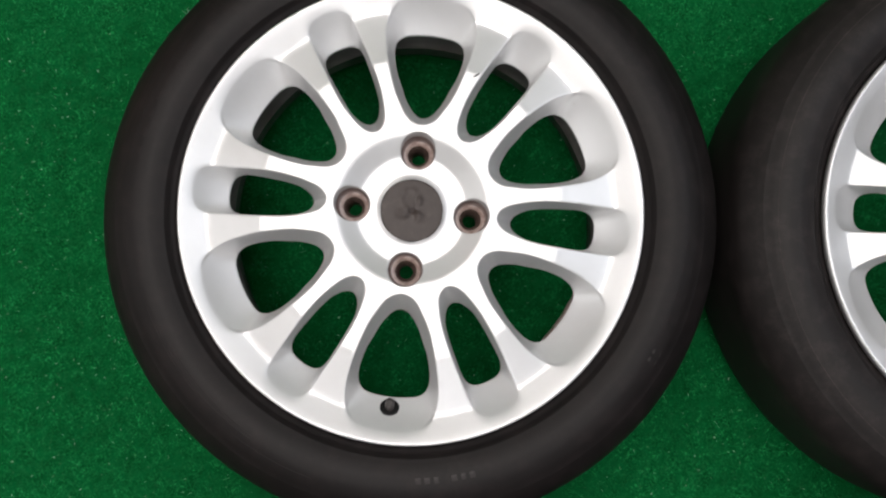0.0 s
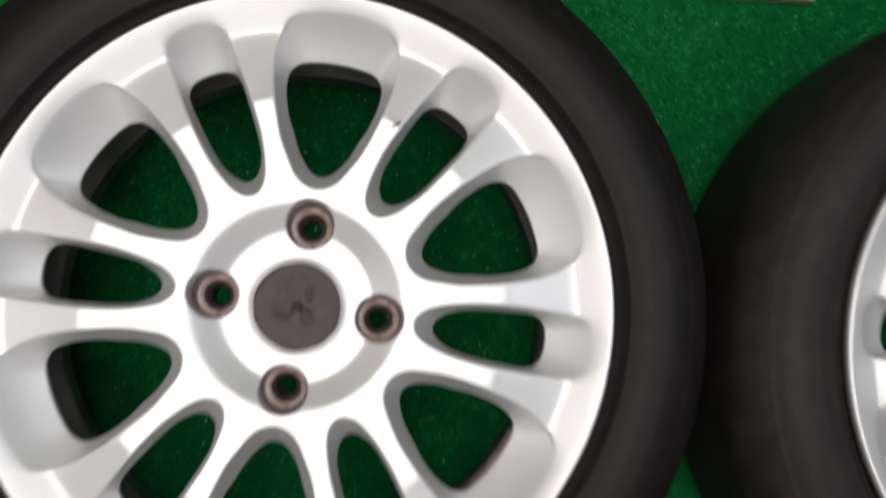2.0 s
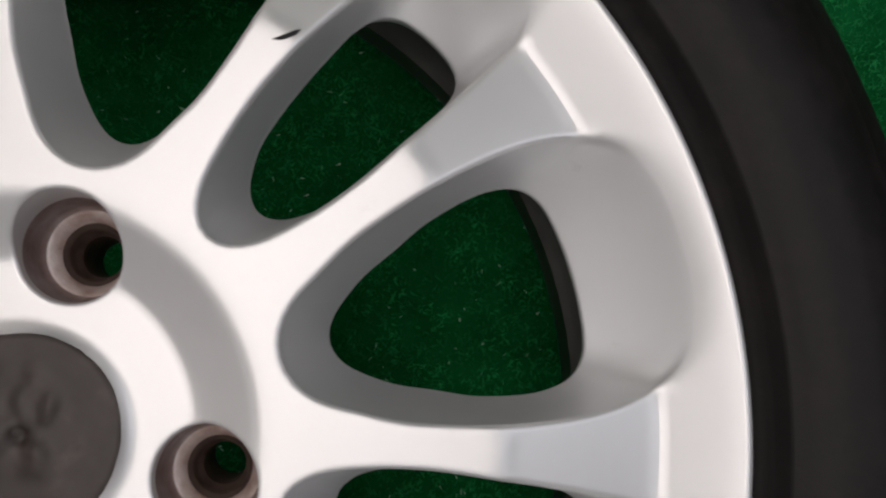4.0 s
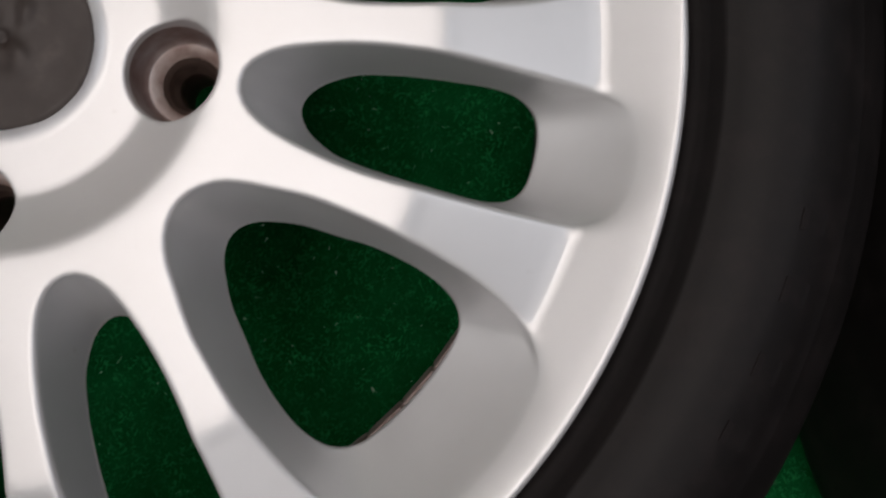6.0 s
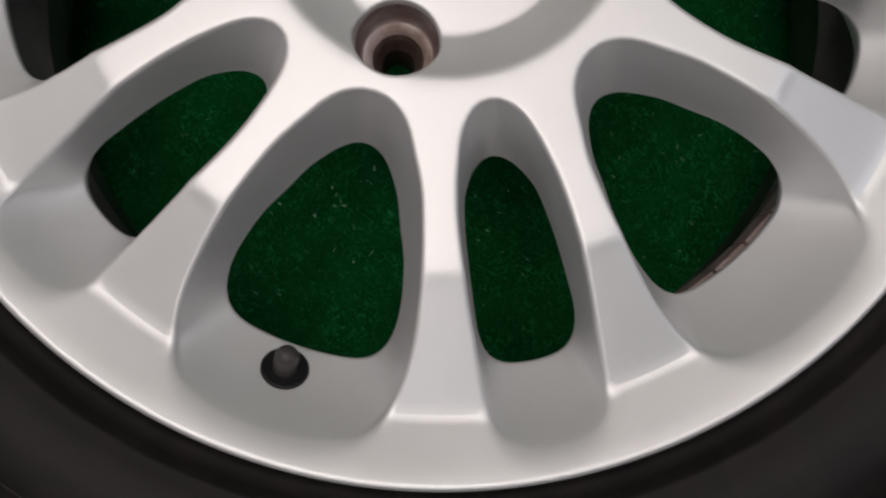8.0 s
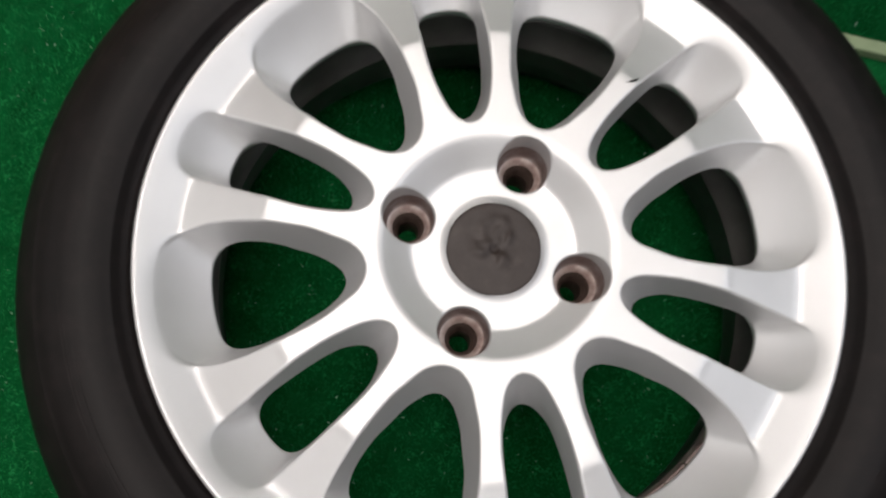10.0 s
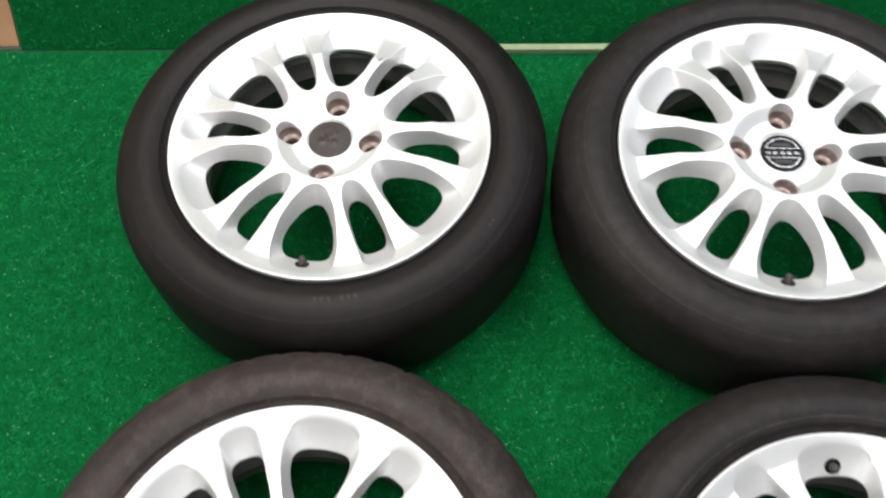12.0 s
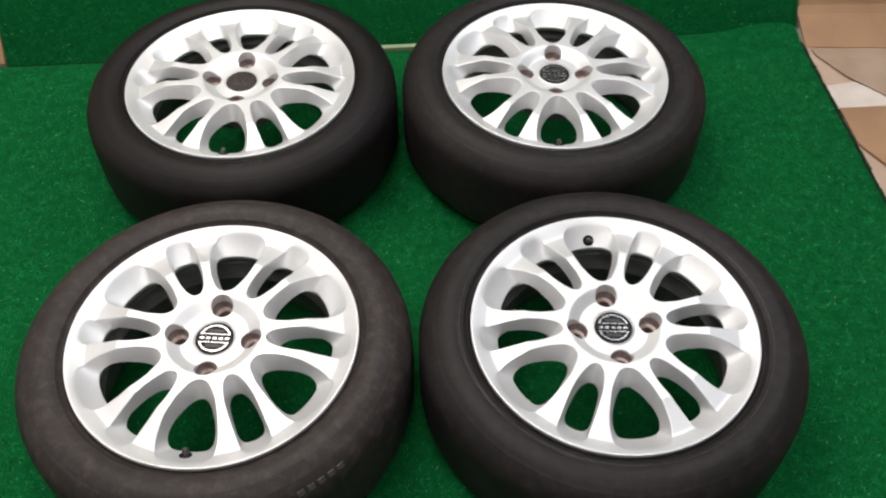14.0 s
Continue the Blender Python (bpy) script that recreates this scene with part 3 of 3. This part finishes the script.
third_tyre = next(o for o in wheels[2].children if o.name.startswith("tyre"))
notched = build_tyre(wheels[2], True)
bpy.data.objects.remove(third_tyre)
notched.name = "tyre"
tagged(notched, "black rubber tyre with slots cut into its shoulder")
for k in range(5):
    ob = part("tread_block", box(-0.0050, -0.0042, -0.002, 0.0050, 0.0042, 0.0018, 0.0007), SCUFF, notched, "scuffed rubber block on the shoulder")
    ob.matrix_basis = pose(0, 0, 0, 0, 0, -(131.3 + 3.2 * k)) @ pose(0, 0.2925, 0.1792, -57, 0, 0)
first_tyre = next(o for o in first.children if o.name.startswith("tyre"))
for angle, w in ((91.5, 7), (96.5, 8), (102, 8), (107, 7)):
    letter_bar(first_tyre, angle, 0.266, w / 1000, 0.0105, DUSTY)
for angle in (114.6, 116.4):
    letter_bar(first_tyre, angle, 0.266, 0.0042, 0.0095, LETTER)
for k, w in enumerate((7, 8, 7, 7, 8, 7, 7)):
    letter_bar(first_tyre, 276 + 4.0 * k, 0.265, w / 1000, 0.010, DUSTY)
for k, w in enumerate((5, 4, 5, 0, 4, 5, 5)):
    if w:
        letter_bar(first_tyre, 161 + 1.9 * k, 0.2520, w / 1000, 0.0055, LETTER)
for r, start, end in ((0.2560, 208, 236), (0.2592, 206, 240), (0.2615, 222, 244), (0.2655, 192, 214)):
    sidewall_rib(first_tyre, r, start, end, RUBBER, "fine moulded rib on the sidewall")
second_tyre = next(o for o in wheels[1].children if o.name.startswith("tyre"))
# Lighter brown rubber paints the highlight along the moulded rib.
sidewall_rib(second_tyre, 0.2680, 0, 360, BROWN_RUBBER, "thin rib round the sidewall, its highlight in brownish colour")
last_tyre = next(o for o in wheels[3].children if o.name.startswith("tyre"))
sidewall_rib(last_tyre, 0.2390, 0, 360, GLOSS, "thin shiny rib round the sidewall", 0.0014, 0.0010)
sidewall_rib(last_tyre, 0.2420, 20, 95, GLOSS, "thin shiny rib on the sidewall")
for r, start, end in ((0.2640, 100, 175), (0.2675, 115, 165)):
    sidewall_rib(notched, r, start, end, RUBBER, "fine moulded rib on the sidewall")
for w, turn in zip(wheels[1:], (4, 0, 173)):
    build_emblem_cap(w, turn)


# ---- ground, backdrop and surroundings ----
WALL_Y, TURF_X0, TURF_X1 = 0.322, -1.5, 1.273
CURL_X, CURL_Y = 1.02, WALL_Y - 0.10


def curl(x, y):
    """Lift of the mat over its far corner."""
    u, w = np.clip((x - CURL_X) / (TURF_X1 - CURL_X), 0, 1), np.clip((y - CURL_Y) / 0.098, 0, 1)
    return 0.026 * np.sin(np.pi * np.minimum(1, u / 0.75) / 2) ** 3 * (1 - 0.5 * np.clip((u - 0.75) / 0.25, 0, 1) ** 2) * w ** 2


def pile(name, parent, count, x0, x1, y0, y1, length, seed, label, mat, lift=None):
    """Short turf fibres, one joined mesh."""
    g = np.random.default_rng(seed)
    p = np.column_stack([g.uniform(x0, x1, count), g.uniform(y0, y1, count), np.zeros(count)])
    if lift:
        p[:, 2] = lift(p[:, 0], p[:, 1])
    a, w = g.uniform(0, 2 * np.pi, count), np.where(g.random(count) < 0.04, 0.0011, g.uniform(0.00025, 0.0006, count))
    side = np.column_stack([np.cos(a), np.sin(a), np.zeros(count)]) * w[:, None]
    lean = np.column_stack([g.normal(0, 1.25, count), g.normal(0, 1.25, count), np.ones(count)])
    lean /= np.linalg.norm(lean, axis=1)[:, None]
    tip = p + lean * (length * g.uniform(0.55, 1.15, count))[:, None]
    v = np.stack([p - side, p + side, tip], 1).reshape(-1, 3)
    me = bpy.data.meshes.new(name)
    me.vertices.add(3 * count)
    me.vertices.foreach_set("co", v.ravel())
    me.loops.add(3 * count)
    me.loops.foreach_set("vertex_index", np.arange(3 * count))
    me.polygons.add(count)
    me.polygons.foreach_set("loop_start", np.arange(0, 3 * count, 3))
    me.update()
    me.materials.append(mat)
    ob = new(name, me)
    ob.parent = parent
    return tagged(ob, label, kind="stuff")


floor = tagged(part("floor", box(-3.2, -3.4, -0.12, 3.2, 2.52, -0.006), CONCRETE), "bare tan concrete floor", "floor", kind="structure")
turf = part("turf_mat", box(TURF_X0, -2.2, -0.006, TURF_X1, WALL_Y - 0.004, 0.0), TURF_BASE)
tagged(turf, "green artificial turf mat covering the floor", "turf mat")
# Dark strip that paints the shade of the gap below the backdrop.
part("backing_edge", box(TURF_X0, WALL_Y - 0.004, -0.0059, TURF_X1, WALL_Y + 0.006, -0.003), TURF_DARK, turf, "dark strip standing in for the shade in the seam")
pile("turf_fibre", turf, 1050000, -0.95, TURF_X1, -1.25, WALL_Y - 0.006, 0.0046, 3, "short green turf fibres", TURF, curl)
# Scattered pale fibres, added as painted glints.
pile("loose_fibre", turf, 4200, -0.95, TURF_X1, -1.25, WALL_Y - 0.11, 0.0030, 9, "pale fibres standing in for glints on the turf", GLINT)
LEAN = pose(0, WALL_Y, 0, -32, 0, 0)
board = part("turf_backdrop", box(-0.590, 0.001, 0.0, 1.280, 0.010, 0.9), TURF_BASE)
board.matrix_basis = LEAN
tagged(board, "green artificial turf backdrop leaning behind the wheels", "turf backdrop")
hang = pile("turf_fibre", board, 260000, -0.590, 1.284, 0.0, 0.6, 0.0052, 5, "short green turf fibres", TURF_HANG)
hang.matrix_basis = pose(0, 0, 0.0, 90, 0, 0)
# Painted glints low on the backdrop, as pale fibres.
hang_glints = pile("loose_fibre", board, 350, -0.590, 1.280, 0.0, 0.35, 0.005, 15, "pale fibres standing in for glints on the turf", GLINT)
hang_glints.matrix_basis = pose(0, 0, 0.0, 90, 0, 0)


def turf_curl(parent):
    """The far corner of the mat, where its edge curls up against the backdrop."""
    v, f = [], []
    nx, ny = 40, 14
    for i in range(nx + 1):
        for j in range(ny + 1):
            x, y = CURL_X + (TURF_X1 - CURL_X) * i / nx, CURL_Y + (WALL_Y - 0.004 - CURL_Y) * j / ny
            v.append((x, y, 0.0003 + float(curl(np.array([x]), np.array([y]))[0])))
    for i in range(nx):
        f += [(i * (ny + 1) + j, (i + 1) * (ny + 1) + j, (i + 1) * (ny + 1) + j + 1, i * (ny + 1) + j + 1) for j in range(ny)]
    mesh_object("curled_corner", v, f, TURF_BASE, parent, "curled up corner of the turf")


turf_curl(turf)

# Room shell out of view; east and south sides added dark to hold light back.
tagged(part("wall_north", box(-3.2, 2.40, -0.006, 3.2, 2.52, 2.7), WHITE), "unseen plain stone grey wall", "wall", kind="structure")
tagged(part("wall_south", box(-3.2, -3.4, -0.006, 3.2, -3.28, 2.7), GREY), "unseen dark grey wall, kept dark to dim the south side", "wall", kind="structure")
tagged(part("wall_west", box(-3.2, -3.28, -0.006, -3.08, 2.40, 2.7), WHITE), "unseen plain stone grey wall", "wall", kind="structure")
tagged(part("wall_east", box(3.08, -3.28, -0.006, 3.2, 2.40, 2.7), DARKWALL), "unseen slate blue wall, kept dark to dim the east side", "wall", kind="structure")
tagged(part("ceiling", box(-3.2, -3.4, 2.7, 3.2, 2.52, 2.8), GREY), "unseen ceiling, its grey set by the light it returns", "ceiling", kind="structure")

tagged(part("wooden_batten", box(0.17, WALL_Y - 0.014, 0.0, 0.47, WALL_Y - 0.001, 0.012, 0.0015), WOOD), "pale wooden batten along the foot of the backdrop", "batten")
left_card = part("cardboard", box(-1.5, 0.004, 0.006, -0.594, 0.008, 0.8), CARD)
left_card.matrix_basis = LEAN
tagged(left_card, "brown cardboard leaning beside the turf backdrop", "cardboard")


def bent_card(name, rows, thick, mat, label, category="cardboard"):
    """A sheet folded along straight lines; rows of two points each, from one end to the other."""
    v, f = [], []
    for a, b in rows:
        for k in range(7):
            p = Vector(a).lerp(Vector(b), k / 6)
            wob = 0.0025 * noise.noise((p.x * 9, p.y * 9, p.z * 9))
            v.append((p.x, p.y, p.z + wob))
    for i in range(len(rows) - 1):
        f += [(7 * i + k, 7 * i + k + 1, 7 * i + 8 + k, 7 * i + 7 + k) for k in range(6)]
    ob = mesh_object(name, v, f, mat, smooth=False)
    ob.modifiers.new("thickness", "SOLIDIFY").thickness = thick
    return tagged(ob, label, category)


bent_card("cardboard_box", [((1.277, 0.245, 0.006), (2.4, 0.14, 0.008)), ((1.279, 0.335, 0.035), (2.4, 0.25, 0.04)), ((1.282, 0.352, 0.048), (2.4, 0.275, 0.053)), ((1.284, 0.62, 0.48), (2.4, 0.54, 0.48))], 0.004, CARD,
          "brown cardboard box side leaning beside the turf")
bent_card("plastic_sheet", [((1.285, 0.236, 0.009), (2.2, 0.15, 0.012)), ((1.288, 0.212, 0.008), (2.2, 0.02, 0.010)), ((1.330, 0.132, 0.009), (1.90, -0.02, 0.012)), ((1.405, 0.040, 0.010), (1.80, -0.06, 0.012))], 0.001, FILM,
          "pale greyish plastic sheet lying over the cardboard", "plastic sheet")
bent_card("paper_sheet", [((1.277, 0.106, 0.003), (1.345, 0.112, 0.0065)), ((1.276, 0.024, 0.003), (1.420, 0.030, 0.006))], 0.0008, PAPER, "pale paper sheet beside the turf edge", "paper")
bent_card("cardboard_flap", [((1.277, 0.285, 0.0), (1.60, 0.25, 0.0)), ((1.277, 0.17, 0.001), (1.60, 0.15, 0.001)), ((1.277, 0.030, 0.0), (1.60, 0.03, 0.0))], 0.003, PINK_CARD,
          "faded pinkish cardboard flap on the floor")
bent_card("cardboard_sheet", [((1.277, 0.026, 0.003), (2.4, 0.026, 0.003)), ((1.278, -0.085, 0.004), (2.4, -0.12, 0.004)), ((1.420, -0.36, 0.003), (2.4, -0.50, 0.003))], 0.004, CARD,
          "flat brown cardboard sheet on the floor")
bent_card("cardboard_sheet", [((1.277, -0.075, -0.002), (2.4, -0.10, -0.002)), ((1.277, -0.40, -0.002), (2.4, -0.50, -0.002)), ((1.277, -1.2, -0.002), (2.4, -1.2, -0.002))], 0.003, PINK_CARD,
          "faded lower cardboard sheet under the turf edge")


def ragged_edge(parent):
    """Loose dark fibre tufts hanging over the cut edge of the mat."""
    g = np.random.default_rng(11)
    v, f = [], []
    y = WALL_Y - 0.06
    while y > -1.2:
        size = g.uniform(0.002, 0.0065) * (1.4 if noise.noise((y * 14, 0.2, 0)) > 0 else 0.6)
        for k in range(5):
            a, b = g.normal(0, 0.5), g.uniform(0.4, 1.0)
            tip = (TURF_X1 + size * b * math.cos(a), y + size * b * math.sin(a), g.uniform(0.001, 0.007))
            n = len(v)
            v += [(TURF_X1 - 0.003, y - 0.0011, 0.001), (TURF_X1 - 0.003, y + 0.0011, 0.006), tip]
            f.append((n, n + 1, n + 2))
        y -= g.uniform(0.001, 0.0035)
    mesh_object("loose_fibre", v, f, TURF_DARK, parent, "dark ragged fibres along the cut edge", smooth=False, kind="stuff")


ragged_edge(turf)
